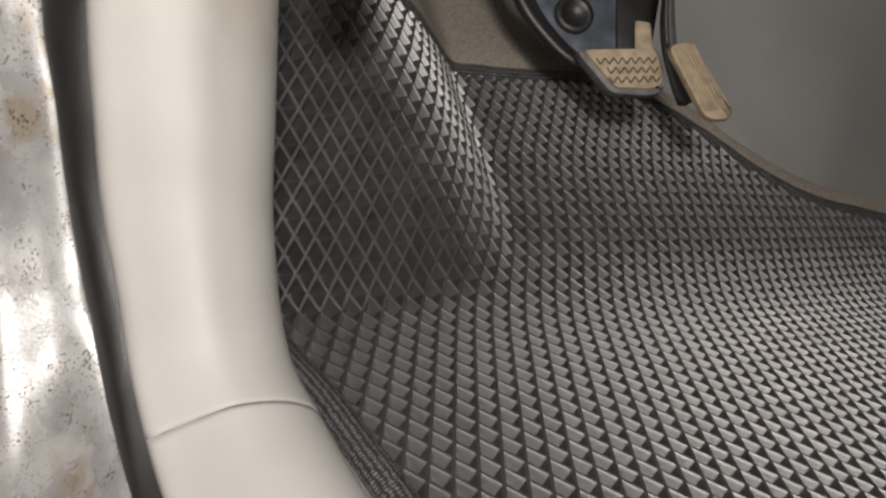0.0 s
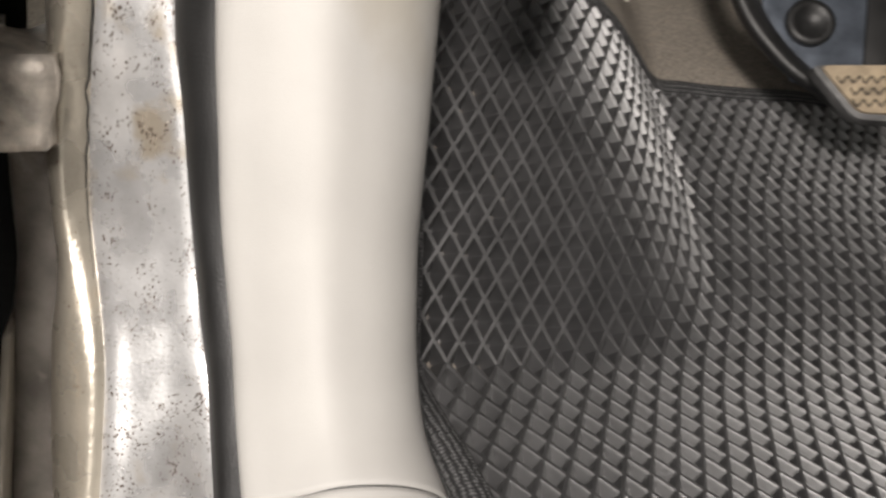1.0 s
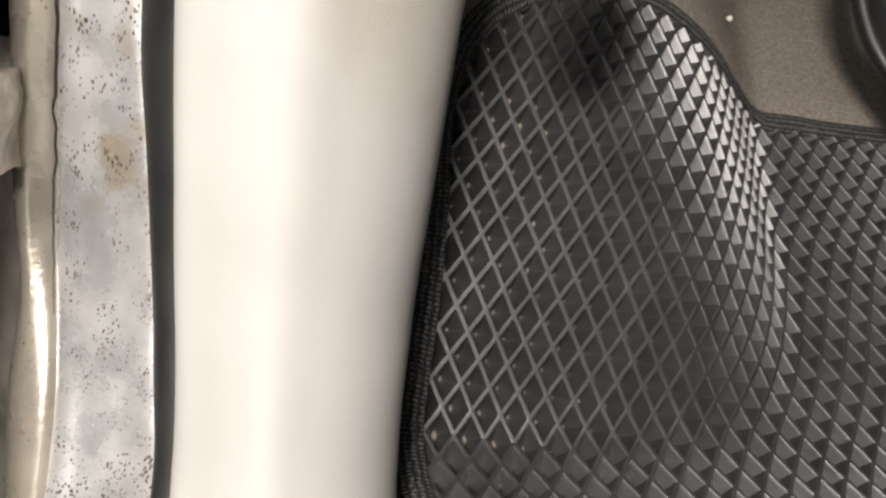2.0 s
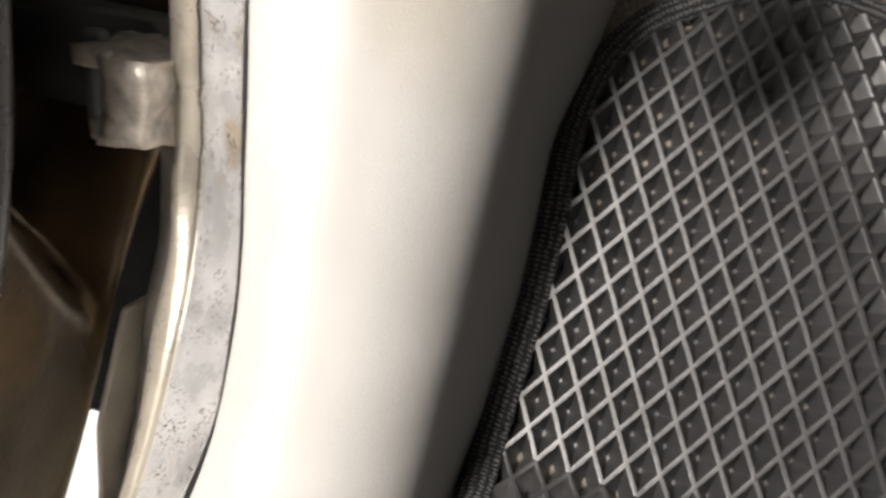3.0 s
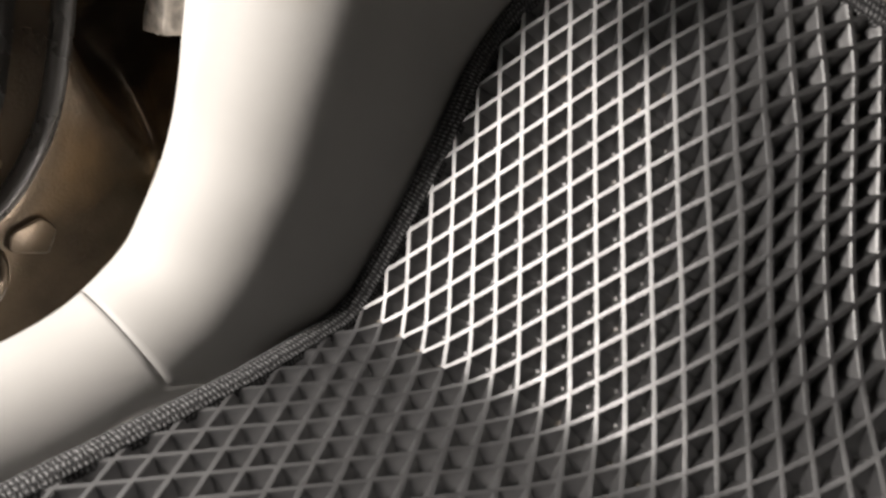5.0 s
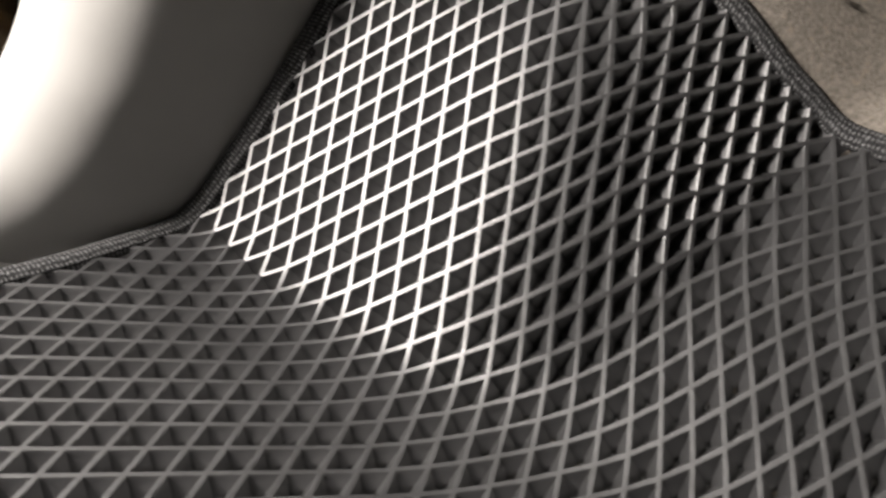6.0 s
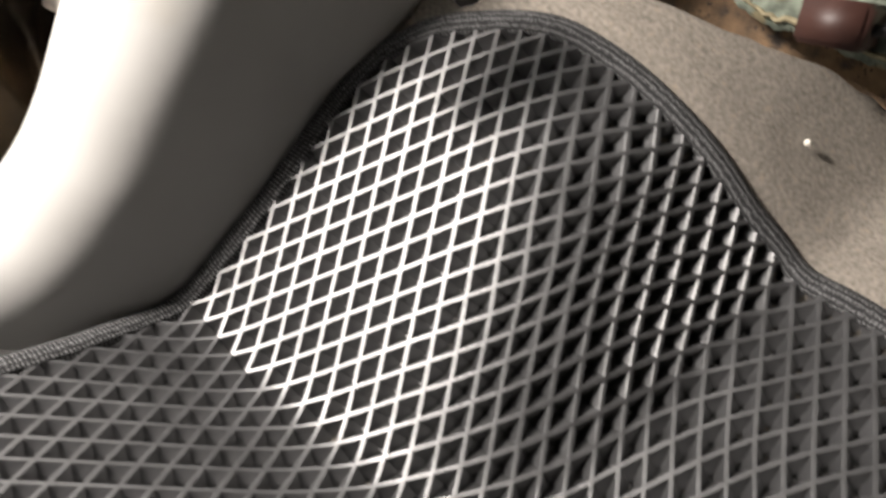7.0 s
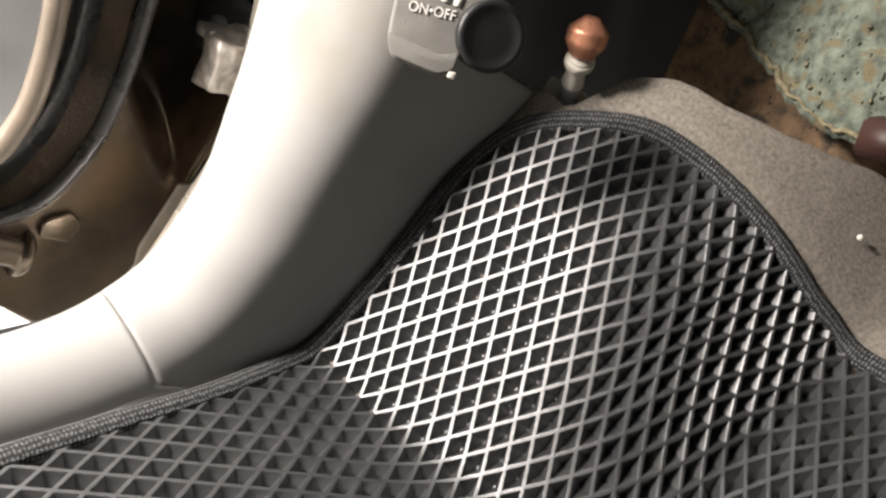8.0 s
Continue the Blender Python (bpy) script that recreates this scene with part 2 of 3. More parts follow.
# ---- the diamond-cell mat ----
PITCH, RISE = 0.00683, 0.0111
CORNERS = [(-0.1120, -0.4600), (-0.1120, -0.2500), (-0.1120, -0.1500), (-0.1120, -0.0800), (-0.1155, -0.0400), (-0.1165, -0.0120), (-0.1155, 0.0023), (-0.1147, 0.0200),
           (-0.1155, 0.0398), (-0.1170, 0.0582), (-0.1117, 0.0771), (-0.0991, 0.0939), (-0.0742, 0.1102), (-0.0429, 0.1248), (-0.0107, 0.1334), (0.0252, 0.1439),
           (0.0562, 0.1549), (0.0790, 0.1633), (0.1032, 0.1749), (0.1300, 0.1775), (0.1600, 0.1765), (0.1900, 0.1765), (0.2620, 0.1765), (0.3200, 0.1650),
           (0.3600, 0.1450), (0.4000, 0.1180), (0.4430, 0.0830), (0.5100, 0.0490), (0.6000, 0.0280), (0.6900, 0.0000), (0.7200, -0.0600), (0.7200, -0.4600)]


def inside(poly, x, y):
    hit = np.zeros(x.shape, bool)
    n = len(poly)
    for i in range(n):
        (x1, y1), (x2, y2) = poly[i], poly[(i + 1) % n]
        c = (y1 > y) != (y2 > y)
        hit ^= c & (x < (x2 - x1) * (y - y1) / (y2 - y1 + 1e-12) + x1)
    return hit


def edge_gap(poly, x, y):
    d = np.full(x.shape, 9.0)
    n = len(poly)
    for i in range(n):
        a, b = np.array(poly[i]), np.array(poly[(i + 1) % n])
        ab = b - a
        u = np.clip(((x - a[0]) * ab[0] + (y - a[1]) * ab[1]) / (ab @ ab), 0, 1)
        d = np.minimum(d, np.hypot(x - a[0] - u * ab[0], y - a[1] - u * ab[1]))
    return d


OUTLINE = [tuple(q[:2]) for q in spline([(*p, 0) for p in CORNERS], 160)]
YY = np.linspace(-0.6, 0.6, 2401)
TURNED = radians(2.8)


class Sheet:
    """The mat as it is bent over the floor: u across, v along it."""

    def __init__(self):
        self.us = np.arange(-0.30, 1.0, 0.0035)
        self.cols = []
        for u in self.us:
            z = floor_height(np.full(YY.shape, u), YY)
            s = np.r_[0, np.cumsum(np.hypot(np.diff(YY), np.diff(z)))] + YY[0]
            self.cols.append(s)
        self.cols = np.array(self.cols)

    def at(self, u, v):
        """Place of the lattice point u, v: the sheet lies turned by 2.8 degrees, and stretches down the arch's flank."""
        k, m = u / PITCH, v / RISE
        u, v = -0.13174 + math.cos(TURNED) * u + math.sin(TURNED) * v, 0.12029 - math.sin(TURNED) * u + math.cos(TURNED) * v
        w = np.clip((m + 9) / 10, 0, 1)
        w = w * w * (3 - 2 * w)
        u = u - 0.0015 * w * np.clip(k - 24.5, 0, 12.5)
        v = v + 0.0008 * w * np.clip(k - 22, 0, 15)
        i = np.clip(((u - self.us[0]) / 0.0035).astype(int), 0, len(self.us) - 2)
        w = (u - self.us[i]) / 0.0035
        y = np.empty(u.shape)
        for k in np.unique(i):
            m = i == k
            y[m] = (1 - w[m]) * np.interp(v[m], self.cols[k], YY) + w[m] * np.interp(v[m], self.cols[k + 1], YY)
        return u, y

    def place(self, u, v, up):
        x, y = self.at(u, v)
        z = floor_height(x, y)
        e = 0.0015
        gx = (floor_height(x + e, y) - floor_height(x - e, y)) / (2 * e)
        gy = (floor_height(x, y + e) - floor_height(x, y - e)) / (2 * e)
        n = np.stack([-gx, -gy, np.ones(x.shape)], -1)
        n /= np.linalg.norm(n, axis=-1, keepdims=True)
        return np.stack([x, y, z], -1) + n * np.asarray(up)[..., None]


SHEET = Sheet()
mat_thing = thing("floor_mat", "black rubber floor mat with diamond cells and a stitched cloth edge", "floor mat")
ks, ms = np.meshgrid(np.arange(-4, 150), np.arange(-60, 46), indexing="ij")
even = (ks + ms) % 2 == 0
ks, ms = ks[even], ms[even]
cu, cv = ks * PITCH, ms * RISE
cx, cy = SHEET.at(cu, cv)
gap = np.where(inside(OUTLINE, cx, cy), edge_gap(OUTLINE, cx, cy), -1)


def cell_mesh(cu, cv, rings):
    """Each cell: rings of four corners (scale, height), and a point in the middle."""
    n = len(cu)
    corners = np.array([(-1, 0), (0, -1), (1, 0), (0, 1)])
    verts = []
    reach = np.ones((4, n))
    for i, (a, b) in enumerate(corners):
        for _ in range(8):
            x, y = SHEET.at(cu + reach[i] * a * PITCH, cv + reach[i] * b * RISE)
            reach[i] = np.where(inside(OUTLINE, x, y), reach[i], reach[i] * 0.8)
    for s, h in rings:
        for i, (a, b) in enumerate(corners):
            verts.append(SHEET.place(cu + s * a * reach[i] * PITCH, cv + s * b * reach[i] * RISE, np.full(n, h)))
    tip = SHEET.place(cu, cv, np.full(n, rings[-1][1]))
    verts = np.stack(verts + [tip], 1)
    k = verts.shape[1]
    faces = []
    for r in range(len(rings) - 1):
        for c in range(4):
            faces.append((4 * r + c, 4 * r + (c + 1) % 4, 4 * r + 4 + (c + 1) % 4, 4 * r + 4 + c))
    base = np.arange(n) * k
    out = (base[:, None, None] + np.array(faces)).reshape(-1, 4).tolist()
    last = 4 * (len(rings) - 1)
    tris = np.array([(last + c, last + (c + 1) % 4, k - 1) for c in range(4)])
    out += (base[:, None, None] + tris).reshape(-1, 3).tolist()
    flat = verts.reshape(-1, 3)
    _, keep, back = np.unique(np.round(flat, 5), axis=0, return_index=True, return_inverse=True)
    back = back.ravel()
    return flat[keep].tolist(), [], [[int(back[i]) for i in f] for f in out]


full = gap > 0.0025
cells = part("cell_sheet", cell_mesh(cu[full], cv[full], [(1.0, 0.0), (0.85, -0.0001), (0.79, -0.0006), (0.75, -0.0018), (0.12, -0.0094), (0.08, -0.0092)]), M_EVA, mat_thing, "black rubber sheet of open diamond cells")
sharp(cells, 36)
tagged(cells, "black rubber sheet of open diamond cells", kind="stuff")
rim = (gap > -0.5) & ~full
cut_edge = part("edge_sheet", cell_mesh(cu[rim], cv[rim], [(1.0, -0.004), (0.5, -0.004)]), M_EVA, mat_thing, "cut rubber edge under the tape")
tagged(cut_edge, "cut rubber edge under the tape", kind="stuff")


def on_floor(points, up):
    p = np.array(points)
    z = floor_height(p[:, 0], p[:, 1])
    e = 0.0015
    gx = (floor_height(p[:, 0] + e, p[:, 1]) - floor_height(p[:, 0] - e, p[:, 1])) / (2 * e)
    gy = (floor_height(p[:, 0], p[:, 1] + e) - floor_height(p[:, 0], p[:, 1] - e)) / (2 * e)
    n = np.stack([-gx, -gy, np.ones(len(p))], -1)
    n /= np.linalg.norm(n, axis=-1, keepdims=True)
    return np.column_stack([p, z]) + up * n, n


def binding():
    """Folded cloth tape round the mat's edge."""
    line = spline([(*p, 0) for p in CORNERS], 420)[:, :2]
    d = np.gradient(line, axis=0)
    side = np.stack([-d[:, 1], d[:, 0]], -1)
    side /= np.linalg.norm(side, axis=1, keepdims=True)
    if not inside(OUTLINE, *(line[200] - 0.004 * side[200])[:, None])[0]:
        side = -side
    rows = []
    for off, up in ((-0.0130, -0.003), (-0.0124, 0.0006), (-0.0070, 0.0018), (-0.0025, 0.0012), (0.0005, -0.0008), (0.0020, -0.0035), (0.0016, -0.008)):
        e = 0.002
        rise = (floor_height(*(line + e * side).T) - floor_height(*(line - e * side).T)) / (2 * e)
        rows.append(on_floor(line + (off / np.sqrt(1 + rise * rise))[:, None] * side, up)[0])
    return np.array(rows).transpose(1, 0, 2)


tape_rows = binding()
strip_uv(part("binding", grid_mesh(tape_rows), M_TAPE, mat_thing, "black woven cloth edge tape"), tape_rows, tape_rows.shape[1])

# ---- carpet and inner walls ----
def carpet_rows():
    rows = []
    for x in np.arange(-0.113, 0.95, 0.006):
        top = np.interp(x, [-0.14, -0.085, -0.074, -0.068, -0.049, -0.015, 0.016, 0.040, 0.064, 0.11, 0.16], [0.10, 0.108, 0.128, 0.139, 0.150, 0.158, 0.1745, 0.194, 0.220, 0.26, 0.40])
        ys = np.r_[np.linspace(-0.5, 0.0, 30)[:-1], np.linspace(0.0, top, 60)]
        xs = np.full(ys.shape, x)
        out = np.where(inside(OUTLINE, xs, ys), 0, edge_gap(OUTLINE, xs, ys))
        under = np.where(inside(OUTLINE, xs, ys), edge_gap(OUTLINE, xs, ys), 0)
        h = np.clip(out / 0.010, 0, 1)
        gx = (floor_height(xs + 0.002, ys) - floor_height(xs - 0.002, ys)) / 0.004
        gy = (floor_height(xs, ys + 0.002) - floor_height(xs, ys - 0.002)) / 0.004
        deep = 0.0045 * (1 - h * h * (3 - 2 * h)) + 0.005 * np.clip(under / 0.008, 0, 1)
        z = floor_height(xs, ys) - deep * np.sqrt(1 + gx * gx + gy * gy)
        z += [0.0012 * noise.noise((60 * x, 60 * y, 0)) + 0.0006 * noise.noise((170 * x, 170 * y, 4)) for y in ys]
        col = list(zip(xs, ys, z))
        for k in range(1, 9):
            w = radians(60 * k / 4)
            col.append((x, top + 0.010 * math.sin(min(w, 1.6)), z[-1] - 0.010 * (1 - math.cos(min(w, 1.6))) - 0.02 * max(0, w - 1.6)))
        rows.append(col)
    return rows


carpet = part("carpet", grid_mesh(carpet_rows()), M_CARPET)
tagged(carpet, "grey felt carpet moulded over the wheel arch", "carpet", kind="structure")

edge = [(0.335, 0.172), (0.375, 0.148), (0.412, 0.120), (0.452, 0.088), (0.518, 0.056), (0.605, 0.036), (0.76, 0.0)]
foot = np.array([(x, y, floor_height(np.array([x]), np.array([y]))[0] - 0.015) for x, y in [(0.24, 0.40), (0.29, 0.22)] + edge])
side_wall = part("wall_side", loft([foot, foot + (0.012, 0.02, 0.05), foot + (0.02, 0.05, 0.2), foot + (0.02, 0.09, 0.5)], 40, 16), M_PANEL)
tagged(side_wall, "plain grey panel along the centre tunnel", "panel", kind="structure")
thicken(side_wall, 0.004)

# ---- door pillar: trim, gap and painted metal ----
LINE_A = [(-0.190, -0.60, -0.008), (-0.193, -0.25, 0.0), (-0.199, -0.105, 0.020), (-0.201, -0.078, 0.040), (-0.203, -0.064, 0.060), (-0.206, -0.052, 0.080), (-0.209, -0.044, 0.10), (-0.212, -0.038, 0.13), (-0.215, -0.032, 0.16), (-0.217, -0.029, 0.19), (-0.22, -0.025, 0.30), (-0.22, -0.02, 0.45)]
LINE_B = [(-0.127, -0.60, 0.028), (-0.127, -0.25, 0.029), (-0.128, -0.114, 0.034), (-0.130, -0.086, 0.040), (-0.130, -0.068, 0.053), (-0.130, -0.052, 0.076), (-0.130, -0.043, 0.092), (-0.130, -0.028, 0.132), (-0.130, -0.018, 0.160), (-0.130, -0.007, 0.188), (-0.13, 0.01, 0.30), (-0.13, 0.02, 0.45)]
LINE_C = [(-0.117, -0.60, 0.006), (-0.117, -0.25, 0.006), (-0.117, -0.090, 0.008), (-0.118, -0.055, 0.008), (-0.119, -0.022, 0.012), (-0.1168, 0.002, 0.040), (-0.1155, 0.020, 0.067), (-0.1165, 0.040, 0.097), (-0.1180, 0.060, 0.127), (-0.112, 0.080, 0.155), (-0.10, 0.14, 0.30), (-0.10, 0.16, 0.45)]
A, B, C = (np.array(q) for q in (LINE_A, LINE_B, LINE_C))
A = A + (0.001, 0.0, 0.0)
KNOTS = np.r_[0, np.cumsum(np.linalg.norm(np.diff(A, axis=0), axis=1))]
MID = 0.5 * A + 0.5 * B + np.array([(0, 0, 0.018)] * 2 + [(0, -0.012, 0.018), (0, -0.024, 0.014)] + [(0, -0.032, 0.008)] * 8)
BULGE = MID - 0.5 * (A + B)
TURN = np.array([(0.0085, 0, -0.022)] * 2 + [(0.008, 0.006, -0.020), (0.006, 0.014, -0.012)] + [(0.005, 0.020, 0)] * 8)
END = B + TURN
WIDE = (B - A) / np.linalg.norm(B - A, axis=1, keepdims=True)
START = 0.58 * A + 0.42 * B + 0.72 * BULGE
REACH = WIDE * ((END - START) * WIDE).sum(1, keepdims=True)
DEPTH = END - START - REACH
trim_rows = [A + (0.003, 0.018, -0.008), A + (0.0035, 0.007, -0.002), 0.95 * A + 0.05 * B + 0.10 * BULGE, 0.84 * A + 0.16 * B + 0.33 * BULGE, 0.70 * A + 0.30 * B + 0.58 * BULGE]
trim_rows += [START + REACH * math.sin(w) + DEPTH * (1 - math.cos(w)) for w in np.radians([0, 18, 35, 50, 64, 76, 86])]
panel_rows = [trim_rows[-1], 0.66 * trim_rows[-1] + 0.34 * C, 0.33 * trim_rows[-1] + 0.67 * C, C]


SKIN = np.array([spline(q, 240, KNOTS) for q in trim_rows + panel_rows[1:]])
SKIN = np.array([spline(SKIN[:, i], 76) for i in range(240)])
SEAM = 52


def trim_piece(lo, hi, top):
    """Part of the moulding along its length; above the station top only its front half goes on."""
    v, e, f = grid_mesh(SKIN[lo:hi])
    k = SKIN.shape[1]
    return v, e, [q for q in f if q[0] // k < top - lo or q[0] % k < SEAM]


stations = spline(A, 240, KNOTS)
cut = int(np.argmin(np.linalg.norm(stations - A[2] + (0, 0.003, 0), axis=1)))
top = int(np.argmax(SKIN[:, -1, 2] > 0.185))
side_panel = thing("kick_panel_trim", "off-white plastic kick panel wrapping round beside the floor mat", "trim panel")
thicken(part("moulding", trim_piece(cut, 240, top), M_TRIM, side_panel), 0.003)
sill = part("sill_trim", trim_piece(0, cut + 1, 240), M_TRIM)
tagged(sill, "off-white plastic door sill trim strip", "trim panel")
thicken(sill, 0.003)

across = SKIN[cut]
joint = part("trim_joint", tube(across[2:] + (0, -0.0008, 0.0012), 0.0004, 90, 6), M_DARK)
tagged(joint, "dark joint line between the two trim pieces", "joint", kind="structure")
part("lip", tube([(-0.121, -0.01, 0.214), (-0.121, 0.0269, 0.2055), (-0.119, 0.0715, 0.1955), (-0.116, 0.110, 0.187), (-0.113, 0.140, 0.180)], [0.0012, 0.0012, 0.0012, 0.0016, 0.002], 40, 8), M_DARK, side_panel)
part("corner", slab(plate([(-0.012, 0.014), (0.016, 0.012), (0.016, -0.014), (-0.012, -0.016)], 0.003), 0.003, facing((-0.103, 0.124, 0.184), (0.35, -0.80, 0.45), (0, 0, 1)), 0.001, 2), M_WHITE, side_panel, "bare bright corner")

LINE_D = np.array([(-0.243, -0.60, -0.08), (-0.2446, -0.278, -0.075), (-0.2458, -0.0805, -0.045), (-0.2449, -0.0504, 0.0), (-0.246, -0.031, 0.035), (-0.2505, -0.0125, 0.060), (-0.2545, 0.001, 0.085), (-0.2555, 0.007, 0.115), (-0.2550, 0.006, 0.145), (-0.2535, 0.004, 0.175), (-0.253, 0.001, 0.30), (-0.253, 0.001, 0.45)])
LINE_E = np.array([(-0.255, -0.598, -0.10), (-0.256, -0.25, -0.095), (-0.259, -0.060, -0.065), (-0.264, -0.025, 0.0), (-0.264, -0.018, 0.035), (-0.263, -0.008, 0.060), (-0.266, 0.0, 0.085), (-0.268, 0.005, 0.115), (-0.268, 0.006, 0.145), (-0.268, 0.006, 0.175), (-0.270, 0.008, 0.30), (-0.270, 0.008, 0.45)])
# where the trim's back edge meets the rubber strip
LINE_G = np.array([(-0.203, -0.58, -0.008), (-0.2031, -0.227, 0.0), (-0.204, -0.0832, 0.02), (-0.2061, -0.0577, 0.04), (-0.2097, -0.045, 0.06), (-0.2127, -0.0345, 0.08), (-0.2158, -0.0273, 0.10), (-0.2198, -0.0199, 0.13), (-0.2245, -0.0110, 0.16), (-0.2261, -0.0050, 0.19), (-0.2281, 0.003, 0.30), (-0.2281, 0.003, 0.45)])
SAG = np.array([0.012, 0.012, 0.012, 0.010, 0.008, 0.007, 0.005, 0.003, 0.002, 0.002, 0.002, 0.002])[:, None] * (0, 1, 0)
pillar = part("door_pillar", loft([LINE_G + (0.008, 0.022, -0.006) + SAG, LINE_G + (0.001, 0.004, -0.002) + SAG, 0.62 * LINE_G + 0.38 * LINE_D + SAG, 0.3 * LINE_G + 0.7 * LINE_D + 0.5 * SAG, LINE_D + (0.002, -0.0008, 0), LINE_D + (-0.002, 0.004, 0)], 140, 34), M_BODY)
tagged(pillar, "silver painted door pillar with rust specks", "pillar", kind="structure")
thicken(pillar, 0.0015)
lip = part("pillar_edge", loft([LINE_D + (0.002, 0.004, 0), LINE_D + (-0.0005, -0.0012, 0), LINE_D + (-0.003, -0.0012, 0), 0.5 * LINE_D + 0.5 * LINE_E + (-0.003, -0.003, 0), LINE_E, LINE_E + (0.004, 0.03, -0.01), LINE_E + (0.02, 0.10, -0.02)], 140, 30), M_CREAM)
tagged(lip, "cream painted rounded edge of the door pillar", "pillar", kind="structure")
thicken(lip, 0.0015)
crack = part("sealant_crack", tube([q + (0.0004 + 0.0012 * noise.noise((0, 0, 110 * q[2])), -0.0016, 0) for q in spline(LINE_D[5:11] + (-0.0002, 0, 0), 40)], [0.0001, 0.0004, 0.0006, 0.0004, 0.0005], 120, 5), M_RUBBER_SHADE)
tagged(crack, "thin dark crack along the pillar sealant", "crack", kind="structure")
gasket = part("pillar_gasket", loft([A + (0.006, 0.004, 0), A + (0.0022, 0.0045, -0.001), 0.5 * A + 0.5 * LINE_G + (-0.0005, 0, 0), LINE_G, LINE_G + (0.001, 0.006, 0) + SAG, LINE_G + (0.008, 0.014, 0) + SAG], 160, 20), M_RUBBER_SHADE)
thicken(gasket, 0.0015)
tagged(gasket, "black rubber strip between trim and painted pillar", "seal", kind="structure")

# ---- the open door beyond the pillar ----
door = thing("car_door", "open car door with dirty brown inner metal and black seals", "car door")
XD = -0.305
shell_edge = [(0.12, 0.45), (0.10, 0.20), (0.075, 0.10), (0.038, 0.06), (0.008, 0.012), (-0.004, -0.016), (-0.0185, -0.045), (-0.032, -0.068), (-0.047, -0.092), (-0.056, -0.1035), (-0.063, -0.107), (-0.074, -0.1055), (-0.086, -0.099), (-0.12, -0.0695), (-0.15, -0.0417), (-0.19, -0.015), (-0.30, 0.03)]
back = [(-0.030, 0.45), (-0.036, 0.30), (-0.044, 0.158), (-0.053, 0.104), (-0.073, 0.047), (-0.108, 0.010), (-0.139, 0.004), (-0.19, 0.008), (-0.30, 0.03)]
s_e, s_b = spline([(XD - 0.004, *q) for q in shell_edge], 60), spline([(XD, *q) for q in back], 60)


def sunk(p):
    """How far the metal inside its rim draws back into the hinge cavity above the lower corner."""
    h = min(max((p[2] + 0.005) / 0.09, 0), 1)
    return np.array((-0.22 * h * h * (3 - 2 * h), 0, 0))


part("inner_shell", grid_mesh([spline([e + (-0.03, 0.01, -0.01), e, 0.96 * e + 0.04 * b + (0.003, 0, 0), 0.90 * e + 0.10 * b + (0.002, 0, 0) + 0.6 * sunk(e), 0.68 * e + 0.32 * b + sunk(e), 0.45 * e + 0.55 * b + sunk(e), 0.12 * e + 0.88 * b + 0.3 * sunk(e), b, b + (-0.015, -0.02, 0.005)], 40) for e, b in zip(s_e, s_b)]), M_BROWN, door, "dirty brown painted inner metal")
part("seal_lip", tube([(XD + 0.004, y - 0.004, z + 0.004) for y, z in back], 0.006, 80, 10), M_SEAL, door, "black rubber door seal")
inner = [(-0.088, 0.45), (-0.092, 0.30), (-0.098, 0.17), (-0.103, 0.115), (-0.114, 0.075), (-0.130, 0.052), (-0.155, 0.043), (-0.20, 0.043), (-0.30, 0.06)]
s_i = spline([(XD + 0.006, *q) for q in inner], 60)
part("seal_channel", grid_mesh([spline([b, 0.5 * b + 0.5 * i + (-0.03, 0, 0), i], 12) for b, i in zip(s_b, s_i)]), M_SEAL, door)
part("trim_edge", tube([(XD + 0.01, y - 0.006, z + 0.006) for y, z in inner], 0.007, 80, 12), M_CARD, door, "pale edge of the door card")
part("door_card", grid_mesh([[i, i + (-0.10, -0.05, 0.0), i + (-0.3, -0.12, 0.0)] for i in s_i]), M_DARK, door)
part("stud", lathe([(0.0165, -0.001), (0.0165, 0.002), (0.0145, 0.0035), (0.0115, 0.0035), (0.0108, 0.006), (0.0108, 0.040), (0.0098, 0.046), (0.006, 0.049)], Matrix.Translation((XD + 0.003, -0.112, -0.021)) @ Matrix.Rotation(radians(66), 4, "X"), 24), M_BROWN, door, "round pressed stud")
part("emboss", slab(plate([(-0.012, -0.009), (0.012, -0.011), (0.014, 0.006), (0.004, 0.013), (-0.012, 0.004)], 0.004), 0.004, facing((XD + 0.005, -0.088, -0.004), (1, 0, 0), (0, 0.3, 1)), 0.0018), M_BROWN, door)

check = thing("door_hinge", "rough cast metal door hinge arm", "hinge")
bm = bmesh.new()
bmesh.ops.create_cube(bm, size=1)
bmesh.ops.subdivide_edges(bm, edges=bm.edges, cuts=4, use_grid_fill=True)
bmesh.ops.transform(bm, matrix=Matrix.Translation((-0.277, 0.01, 0.128)) @ Matrix.Diagonal((0.022, 0.05, 0.036, 1)), verts=bm.verts)
for v in bm.verts:
    v.co += 0.004 * noise.noise_vector(v.co * 60)
arm = part("hinge_arm", bm, M_ALLOY, check)
for z, reach in ((0.1435, 0.016), (0.1125, 0.012)):
    bm = bmesh.new()
    bmesh.ops.create_cube(bm, size=1)
    bmesh.ops.subdivide_edges(bm, edges=bm.edges, cuts=3, use_grid_fill=True)
    bmesh.ops.transform(bm, matrix=Matrix.Translation((-0.286 - reach / 2, 0.008, z)) @ Matrix.Diagonal((reach, 0.036, 0.007, 1)), verts=bm.verts)
    for v in bm.verts:
        v.co += 0.003 * noise.noise_vector(v.co * 80)
    part("prong", bm, M_ALLOY, arm)
